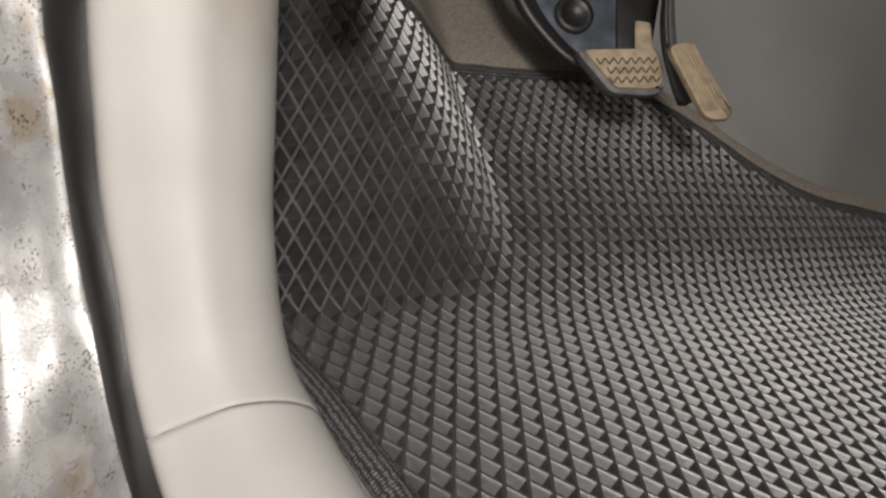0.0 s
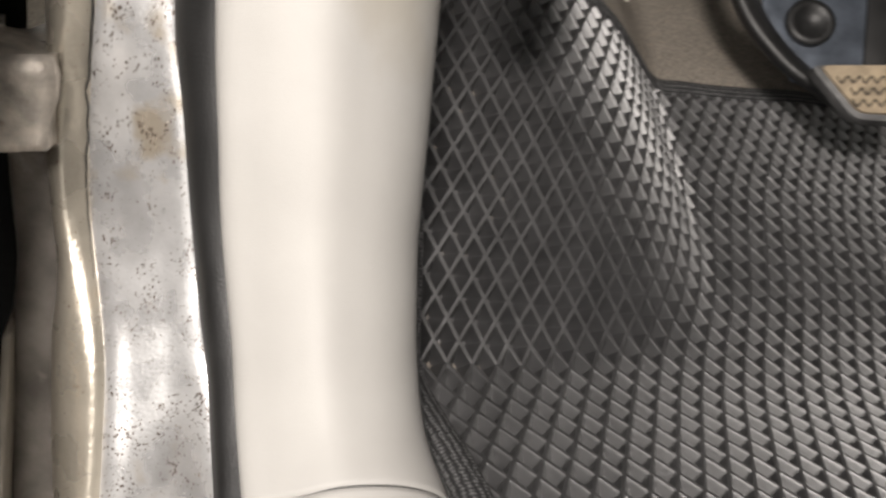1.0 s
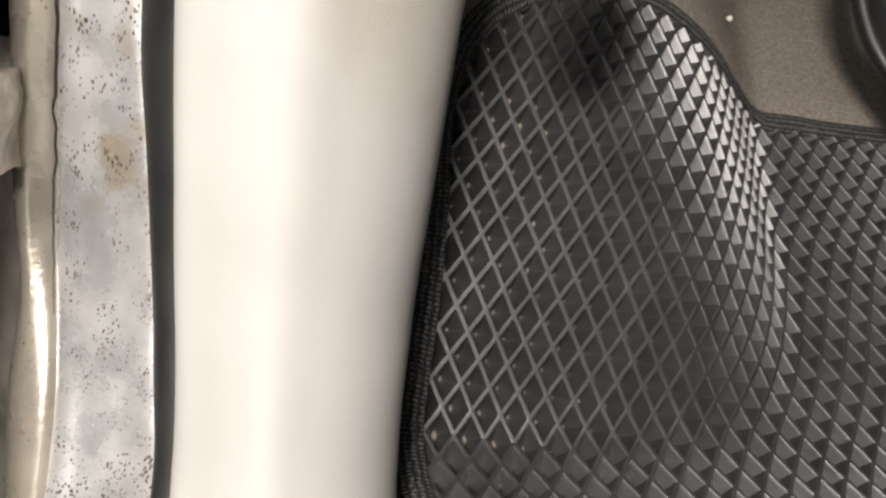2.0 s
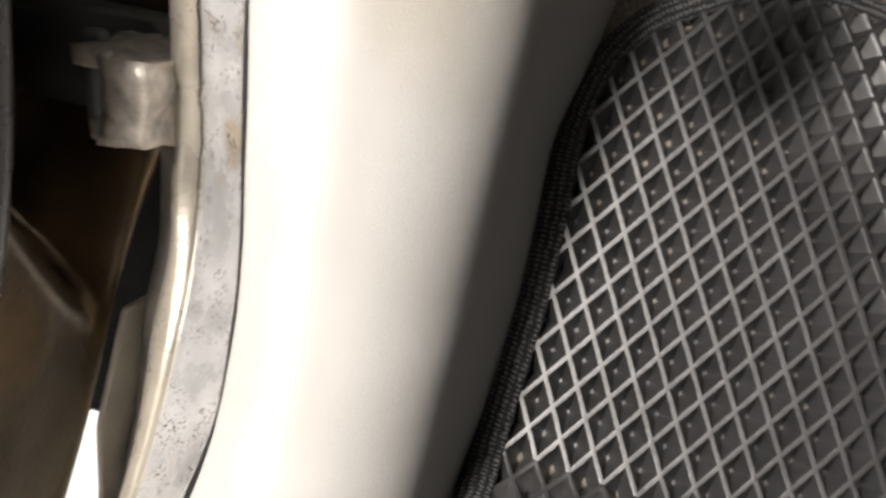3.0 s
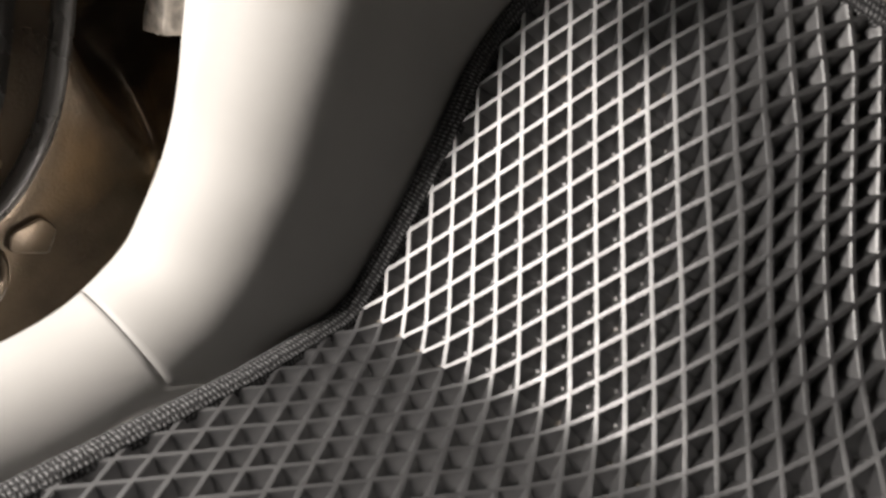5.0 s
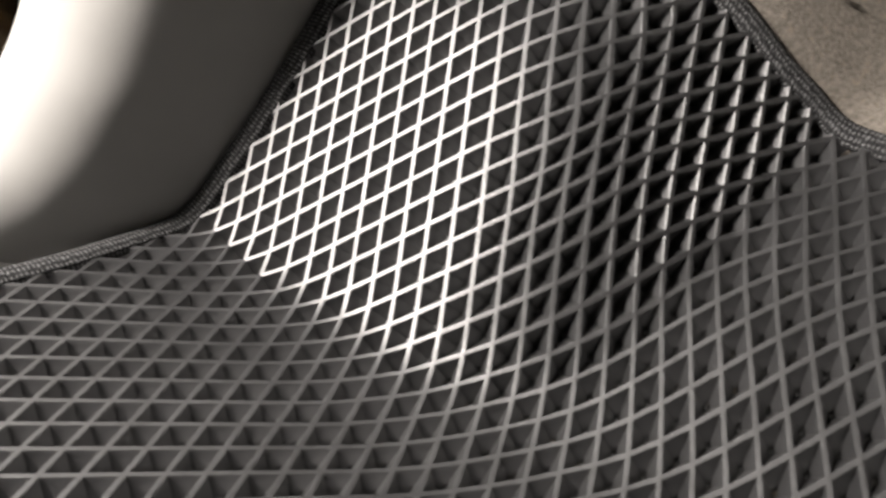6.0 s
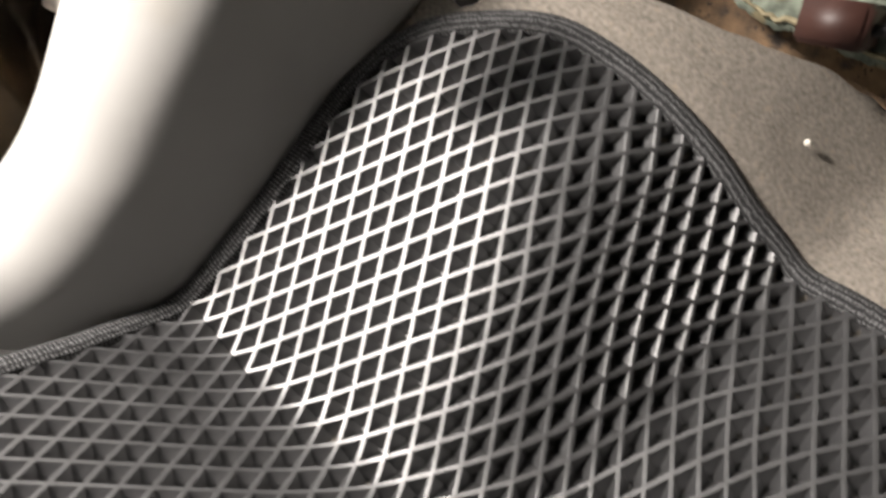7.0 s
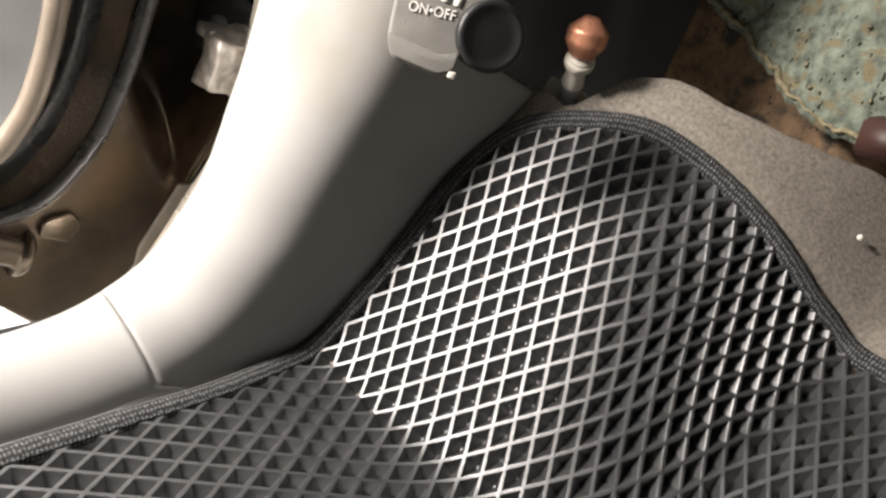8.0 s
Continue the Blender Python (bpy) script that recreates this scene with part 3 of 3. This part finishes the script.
part("pin", lathe([(0.004, -0.022), (0.0055, -0.020), (0.0055, 0.020), (0.004, 0.022)], Matrix.Translation((-0.304, 0.006, 0.128)), 14), M_DULL, check, "dull steel pin")
bm = bmesh.new()
bmesh.ops.create_cube(bm, size=1, matrix=Matrix.Translation((-0.33, 0.04, 0.128)) @ Matrix.Diagonal((0.08, 0.03, 0.045, 1)))
bmesh.ops.bevel(bm, geom=bm.edges[:], offset=0.004, segments=2, affect="EDGES")
part("hinge_plate", bm, M_DARK, check)

# ---- pedals ----
brake = thing("brake_pedal", "worn tan rubber brake pedal pad on a black arm", "pedal")
mb = facing((0.2624, 0.1335, 0.151), (-0.3, -0.78, 0.55), (0, 0, 1))
PAD = [(-0.0482, 0.0118), (0.0337, 0.0263), (0.0426, -0.0087), (0.031, -0.0196), (-0.0125, -0.0245)][::-1]
mid = np.mean(PAD, axis=0)
part("pad_frame", slab(plate(PAD, 0.009), 0.010, mb @ Matrix.Translation((0, 0, -0.002)), 0.003), M_DULL, brake, "dull metal rim")
SMALL = [tuple(mid + 0.86 * (np.array(q) - mid) + (-0.001, 0.002)) for q in PAD]
tread = part("pad", slab(plate(SMALL, 0.006), 0.006, mb @ Matrix.Translation((0, 0, 0.001)), 0.0015), M_PEDAL, brake)
bm = bmesh.new()
for r in range(4):
    for k in range(9):
        x0, y0 = -0.040 + k * 0.0085 + 0.002 * r, 0.0125 - r * 0.0088 + 0.0015 * k
        ring = [(x0, y0), (x0 + 0.004, y0 - 0.0055), (x0 + 0.0085, y0 + 0.0015)]
        if not inside(SMALL, np.array([q[0] for q in ring]), np.array([q[1] for q in ring])).all():
            continue
        for (xa, ya), (xb, yb) in zip(ring, ring[1:]):
            d = Vector((xb - xa, yb - ya, 0))
            q = d.cross(Vector((0, 0, 1))).normalized() * 0.0008
            quad = [Vector((xa, ya, 0.0012)) + q, Vector((xb, yb, 0.0012)) + q, Vector((xb, yb, 0.0012)) - q, Vector((xa, ya, 0.0012)) - q]
            bm.faces.new([bm.verts.new(v) for v in quad])
bmesh.ops.transform(bm, matrix=mb, verts=bm.verts)
part("tread_groove", bm, M_GROOVE, tread, "dark zigzag tread groove")
part("arm", tube([(0.262, 0.150, 0.128), (0.252, 0.172, 0.140), (0.228, 0.200, 0.160), (0.208, 0.222, 0.185), (0.190, 0.238, 0.225), (0.185, 0.245, 0.30)], [0.010, 0.022, 0.026, 0.028, 0.030, 0.030], 40, 14, 0.35, up=(0.6, -0.6, 0.4)), M_RUBBER_SHADE, brake, "black steel arm")

gas = thing("accelerator_pedal", "worn tan ribbed accelerator pedal on a black lever", "pedal")
mg = facing((0.321, 0.0992, 0.1536), (-0.35, -0.75, 0.55), (0, 0, 1))
GAS = [(-0.0309, 0.0267), (-0.0096, 0.0361), (0.0325, -0.0224), (0.0295, -0.0345), (0.0073, -0.0369)][::-1]
tread = part("pad", slab(plate(GAS, 0.009), 0.007, mg, 0.003), M_PEDAL, gas)
for k in range(7):
    a, b = np.array((-0.0250 + 0.0030 * k, 0.0262 + 0.0012 * k)), np.array((0.0080 + 0.0030 * k, -0.0305 + 0.0010 * k))
    d = (b - a) / np.linalg.norm(b - a)
    q = np.array((-d[1], d[0])) * 0.0008
    part("rib", slab([tuple(a + q), tuple(b + q), tuple(b - q), tuple(a - q)][::-1], 0.003, mg @ Matrix.Translation((0, 0, 0.0014)), 0.0004, 1), M_PEDAL, tread)
part("lever", tube([(0.345, 0.128, 0.128), (0.326, 0.130, 0.150), (0.308, 0.134, 0.178), (0.299, 0.145, 0.23), (0.30, 0.16, 0.32)], [0.009, 0.008, 0.006, 0.005, 0.005], 30, 8), M_DARK, gas, "black lever")

bracket = thing("pedal_bracket", "bare grey steel pedal bracket with a round hole", "bracket")
mk = facing((0.2624, 0.1335, 0.151), (-0.3, -0.78, 0.55), (0, 0, 1)) @ Matrix.Translation((0, 0, -0.030))
bracket_plate = part("plate", slab(plate([(-0.080, 0.10), (-0.074, 0.056), (-0.059, 0.030), (-0.049, 0.010), (0.006, 0.020), (0.006, 0.10)], 0.006), 0.003, mk, 0.001, 2), material("blue_grey_bracket", (0.10, 0.115, 0.14), 0.45, 0.5, 50, 0.4, 0.3, 400), bracket)
part("bush", lathe([(0.019, -0.002), (0.019, 0.004), (0.013, 0.005), (0.012, 0.0)], mk @ Matrix.Translation((-0.040, 0.060, 0.002))), M_RUBBER_SHADE, bracket_plate, "dark round bush")
part("lug", slab(plate([(0.019, 0.06), (0.019, 0.026), (0.0375, 0.030), (0.0345, 0.06)], 0.003), 0.004, mk @ Matrix.Translation((0, 0, 0.012)), 0.001, 2), M_PEDAL, bracket)
part("arm", slab(plate([(0.004, 0.11), (0.004, 0.022), (0.038, 0.028), (0.052, 0.11)], 0.004), 0.006, mk @ Matrix.Translation((0, 0, 0.004)), 0.0015, 2), M_RUBBER_SHADE, bracket, "black painted arm")

cable = part("pedal_cable", tube([(0.290, 0.118, 0.175), (0.284, 0.125, 0.205), (0.278, 0.13, 0.26), (0.275, 0.15, 0.36)], 0.0025, 30, 8), M_RUBBER_SHADE)
tagged(cable, "thin black cable behind the pedals", "cable")

# ---- the pedals as they stand over the toe board ----
PEDALS = Matrix(((0.8837, 0.0301, -0.0379, -0.0278), (-0.0290, 0.8841, 0.0258, -0.0446), (0.0388, -0.0245, 0.8838, 0.0294), (0, 0, 0, 1)))
for ob in (brake, gas, bracket, cable):
    ob.matrix_world = PEDALS @ ob.matrix_world

# ---- behind the carpet: bare metal, insulation, dashboard underside ----
rust = part("wall_front", grid_mesh([[(x, 0.47, z) for z in np.linspace(-0.15, 0.75, 24)] for x in np.linspace(-0.35, 0.95, 30)]), M_CARPET)
tagged(rust, "grey felt on the bulkhead", "bulkhead", kind="structure")
xs, zs = np.linspace(-0.106, 0.12, 40), np.linspace(-0.10, 0.5, 60)
bare = part("bulkhead_metal", grid_mesh([[(x, 0.258 + 0.02 * x + 0.004 * noise.noise((30 * x, 30 * z, 2)), z) for z in zs] for x in xs]), M_RUST)
tagged(bare, "stained rusty bare bulkhead metal", "bulkhead", kind="structure")


def insulation():
    rows = []
    for x in np.linspace(-0.16, 0.14, 80):
        zb = np.interp(x, [-0.16, -0.098, -0.05, 0.0106, 0.067, 0.14], [0.30, 0.262, 0.2455, 0.2276, 0.228, 0.235]) + 0.004 * noise.noise((55 * x, 0, 0)) + 0.003 * noise.noise((160 * x, 3, 0))
        yb = np.interp(x, [-0.16, -0.05, 0.0106, 0.067, 0.14], [0.247, 0.242, 0.207, 0.203, 0.203])
        col = [(x, 0.258 + 0.02 * x, zb)]
        for k in range(50):
            z = zb + 0.001 + 0.25 * k / 49
            lump = 0.004 * noise.noise((40 * x, 40 * z, 5)) + 0.003 * noise.noise((120 * x, 120 * z, 9))
            col.append((x, yb - 0.004 * min(k, 3) / 3 + lump + 0.12 * (z - zb), z))
        rows.append(col)
    return grid_mesh(rows)


pad = thing("insulation_pad", "crumbly blue-green insulation pad on the bulkhead", "insulation")
felt = insulation()
part("felt", felt, M_PAD, pad)
torn = [np.array(felt[0][51 * i + 2]) + (0, -0.0015, 0) for i in range(80)]
part("torn_edge", tube(torn, [0.0010, 0.0019, 0.0008, 0.0021, 0.0012, 0.0024, 0.0007, 0.0018, 0.0011, 0.0022, 0.0009], 240, 7, up=(0, 1, 0.3)), M_TORN, pad, "pale torn lower edge")
rng = random.Random(4)
for k in range(26):
    q = np.array(felt[0][51 * rng.randrange(6, 74) + rng.randrange(4, 34)])
    part("flake", lathe([(0.0003, 0), (0.0012 + 0.0012 * rng.random(), 0.0005), (0.0004, 0.0016)], Matrix.Translation(tuple(q + (0, -0.0012, 0))) @ Matrix.Rotation(radians(90), 4, "X") @ Matrix.Rotation(rng.random() * 6, 4, "Z") @ Matrix.Diagonal((1, 0.5, 1, 1)), 6), M_TORN, pad)

plug = thing("brown_connector", "small dark brown plastic connector", "connector")
bm = bmesh.new()
bmesh.ops.create_cube(bm, size=1, matrix=Matrix.Translation((0.066, 0.188, 0.243)) @ Matrix.Rotation(radians(-12), 4, "Y") @ Matrix.Diagonal((0.030, 0.03, 0.021, 1)))
bmesh.ops.bevel(bm, geom=bm.edges[:], offset=0.002, segments=2, affect="EDGES")
part("housing", bm, material("brown_plastic", (0.035, 0.013, 0.009), 0.55, 0, 60, 0.2, 0.1), plug)
part("wire", tube([(0.078, 0.188, 0.244), (0.10, 0.190, 0.255), (0.14, 0.20, 0.31)], 0.003, 20, 8), M_RUBBER_SHADE, plug)

# ---- lower dashboard switch, plug and rod over the mat ----
switch = thing("dash_switch", "charcoal plastic rotary switch with white lettering", "switch")
mk = facing((-0.0932, -0.024, 0.2256), (0.60, -0.66, 0.25), (0, 0, 1))
M_GREY = material("grey_switch_plastic", (0.18, 0.172, 0.155), 0.5, 0, 60, 0.15, 0.3)
housing = part("housing", slab(plate([(-0.022, 0.036), (-0.0185, 0.0), (-0.0175, -0.007), (-0.0133, -0.0148), (0.0094, -0.0160), (0.0165, -0.0120), (0.0185, 0.004), (0.025, 0.036)], 0.003), 0.012, mk, 0.0015), M_GREY, switch)
part("collar", slab(plate([(-0.0182, -0.004), (-0.0138, -0.0135), (0.0094, -0.0148), (0.016, -0.0112), (0.0165, -0.003), (0.008, -0.0065)], 0.002), 0.002, mk @ Matrix.Translation((0, 0, 0.0012)), 0.0008), M_GREY, switch)
part("knob", lathe([(0.017, -0.010), (0.0172, -0.002), (0.0164, -0.0006), (0.0140, 0.0), (0.0133, -0.0006), (0.0085, -0.0008), (0.004, -0.0007)], mk @ Matrix.Translation((0.0293, 0.0092, 0.001)) @ Matrix.Rotation(radians(14), 4, "Y"), 32), M_RUBBER_SHADE, switch, "round black knob")
txt = bpy.data.curves.new("lettering", "FONT")
txt.body, txt.size, txt.extrude, txt.align_x = "ON\u2022OFF", 0.0066, 0.0002, "CENTER"
flat_text = new("text_maker", txt)
bpy.context.view_layer.update()
me = bpy.data.meshes.new_from_object(flat_text)
bpy.data.objects.remove(flat_text)
me.transform(mk @ Matrix.Translation((-0.0012, 0.0092, 0.0006)) @ Matrix.Rotation(radians(6), 4, "Z") @ Matrix.Diagonal((0.92, 1, 1, 1)))
me.materials.clear()
me.materials.append(M_INK)
lettering = new("lettering", me)
lettering.parent = housing
for k in range(2):
    part("worn_mark", slab([(-0.002, -0.0027), (0.002, -0.0027), (0.002, 0.0027), (-0.002, 0.0027)], 0.0004, mk @ Matrix.Translation((0.003 + 0.006 * k, 0.0195, 0.0006)), 0), M_INK, housing)

part("tab", slab(rounded(0.004, 0.0035, 0.001), 0.002, mk @ Matrix.Translation((0.0165, -0.0135, 0.001)), 0.0005, 1), M_WHITE, switch, "small pale tab")

rod = thing("cable_end", "pale plastic cable end with a copper cap", "cable end")
p0, p1, p2, p3 = Vector((-0.0955, 0.121, 0.185)), Vector((-0.0915, 0.112, 0.203)), Vector((-0.086, 0.100, 0.222)), Vector((-0.088, 0.098, 0.245))
part("metal_sleeve", tube([tuple(p0 + (p0 - p1)), tuple(p0), tuple(p1)], 0.0065, 12, 14), M_STEEL, rod)
part("stem", tube([tuple(p1), tuple(p1.lerp(p2, 0.5)), tuple(p2)], [0.007, 0.0055, 0.0075], 14, 14), M_WHITE, rod)
part("collar", tube([tuple(p1.lerp(p2, 0.72)), tuple(p1.lerp(p2, 0.82)), tuple(p1.lerp(p2, 0.92))], [0.0088, 0.0092, 0.0088], 6, 16), M_WHITE, rod)
part("cap", tube([tuple(p2), tuple(p2.lerp(p3, 0.3)), tuple(p2.lerp(p3, 0.7)), tuple(p3)], [0.007, 0.0120, 0.0122, 0.0045], 20, 14), M_COPPER, rod, "copper coloured cap")
crumb = part("crumb", lathe([(0.0005, 0), (0.0022, 0.0012), (0.0014, 0.003), (0.0004, 0.0036)], Matrix.Translation((0.0795, 0.1916, 0.1864)) @ Matrix.Rotation(radians(35), 4, "X"), 7), M_WHITE)
tagged(crumb, "tiny white crumb lying on the felt carpet", "crumb")
hole = part("fixing_hole", lathe([(0.0045, -0.001), (0.0045, 0.0006), (0.0032, 0.0004), (0.003, -0.001)], Matrix.Translation((-0.1135, 0.0955, 0.1655)) @ Matrix.Rotation(radians(55), 4, "X") @ Matrix.Rotation(radians(45), 4, "Y"), 16), M_RUBBER_SHADE)
tagged(hole, "black round push fixing in the kick panel", "fixing")
dash = part("dashboard_underside", grid_mesh([[(x, y, 0.46 + 0.1 * (0.2 - y)) for y in np.linspace(-0.02, 0.5, 10)] for x in np.linspace(-0.35, 0.95, 14)]), M_DARK)
tagged(dash, "dark underside of the dashboard", "dashboard", kind="structure")
ground = part("ground", grid_mesh([[(x, y, -0.38) for y in np.linspace(-40, 40, 9)] for x in np.linspace(-40, 40, 9)]), M_FLOOR)
tagged(ground, "pale bright workshop floor", "floor", kind="structure")

# ---- unseen dark sheets added round the cabin to block light, open on the door's side ----
for name, rows, label in (("wall_left", [[(-0.26, -2.2, -0.3), (-0.26, -2.2, 0.95)], [(-0.26, -0.95, -0.3), (-0.26, -0.95, 0.95)]], "unseen dark sheet blocking light at the cabin's rear side"),
                          ("ceiling", [[(-0.25, -2.2, 0.95), (-0.25, 0.5, 0.95)], [(1.35, -2.2, 0.95), (1.35, 0.5, 0.95)]], "unseen dark sheet blocking light above the cabin"),
                          ("wall_right", [[(1.35, -2.2, -0.3), (1.35, -2.2, 0.95)], [(1.35, 0.5, -0.3), (1.35, 0.5, 0.95)]], "unseen dark sheet blocking light at the cabin's far side"),
                          ("wall_rear", [[(-0.25, -2.2, -0.3), (-0.25, -2.2, 0.95)], [(1.35, -2.2, -0.3), (1.35, -2.2, 0.95)]], "unseen dark sheet blocking light behind the cabin"),
                          ("floor_rear", [[(-0.25, -2.2, -0.03), (-0.25, -0.45, -0.03)], [(1.35, -2.2, -0.03), (1.35, -0.45, -0.03)]], "unseen dark sheet blocking light under the rear cabin")):
    ob = part(name, grid_mesh(rows), M_RUBBER_SHADE)
    tagged(ob, label, name.split("_")[0], kind="structure")
    thicken(ob, 0.01)

# near-black sheet, its colour stands in for the deep shade behind the hinge
gap_shade = part("hinge_gap_shade", grid_mesh([[(x, 0.075 + 0.03 * (x + 0.27), z) for z in (-0.125, 0.0, 0.1, 0.5, 1.0)] for x in (-0.285, -0.35, -0.5, -0.8)]), material("gap_shade_black", (0.006, 0.006, 0.006), 0.95, 0, 40, 0.3, 0.5, 300, 0.05))
tagged(gap_shade, "black sheet standing in for the shade behind the door hinge", "body panel", kind="structure")
flange = part("pillar_flange", loft([LINE_E[:9] + (0.002, 0.006, 0), LINE_E[:9] + (-0.004, 0.012, 0), LINE_E[:9] + (-0.016, 0.016, -0.004), LINE_E[:9] + (-0.018, 0.03, -0.006)], 80, 14), material("grey_seam_sealer", (0.22, 0.20, 0.18), 0.6, 0.1, 60, 0.35, 0.8, 160, 0.4, (0.45, 0.42, 0.38), 0.0))
tagged(flange, "rough grey seam sealer on the pillar flange", "flange", kind="structure")
thicken(flange, 0.002)
# black sheet in place of the unlit void behind the kick panel
closing = part("pillar_void_shade", grid_mesh([[(x, y, z) for z in (-0.36, 0.0, 0.3, 0.62)] for x, y in ((-0.235, 0.06), (-0.20, 0.17), (-0.14, 0.30), (-0.13, 0.48))]), M_RUBBER_SHADE)
tagged(closing, "black sheet standing in for the dark void inside the front pillar", "pillar", kind="structure")
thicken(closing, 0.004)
hinge_plate = part("pillar_plate", slab(plate([(0.020, 0.030), (-0.016, 0.034), (-0.039, -0.016), (-0.042, -0.058), (-0.044, -0.118), (0.020, -0.118)], 0.002), 0.003, Matrix(((0, 0, 1, -0.2805), (1, 0, 0, 0), (0, 1, 0, 0), (0, 0, 0, 1))), 0.0008, 2), material("dull_beige_primer", (0.36, 0.335, 0.29), 0.45, 0.15, 45, 0.2, 0.3, 400, 0.5, (0.27, 0.225, 0.165), 0.02))
tagged(hinge_plate, "dull beige painted plate behind the pillar flange", "plate", kind="structure")
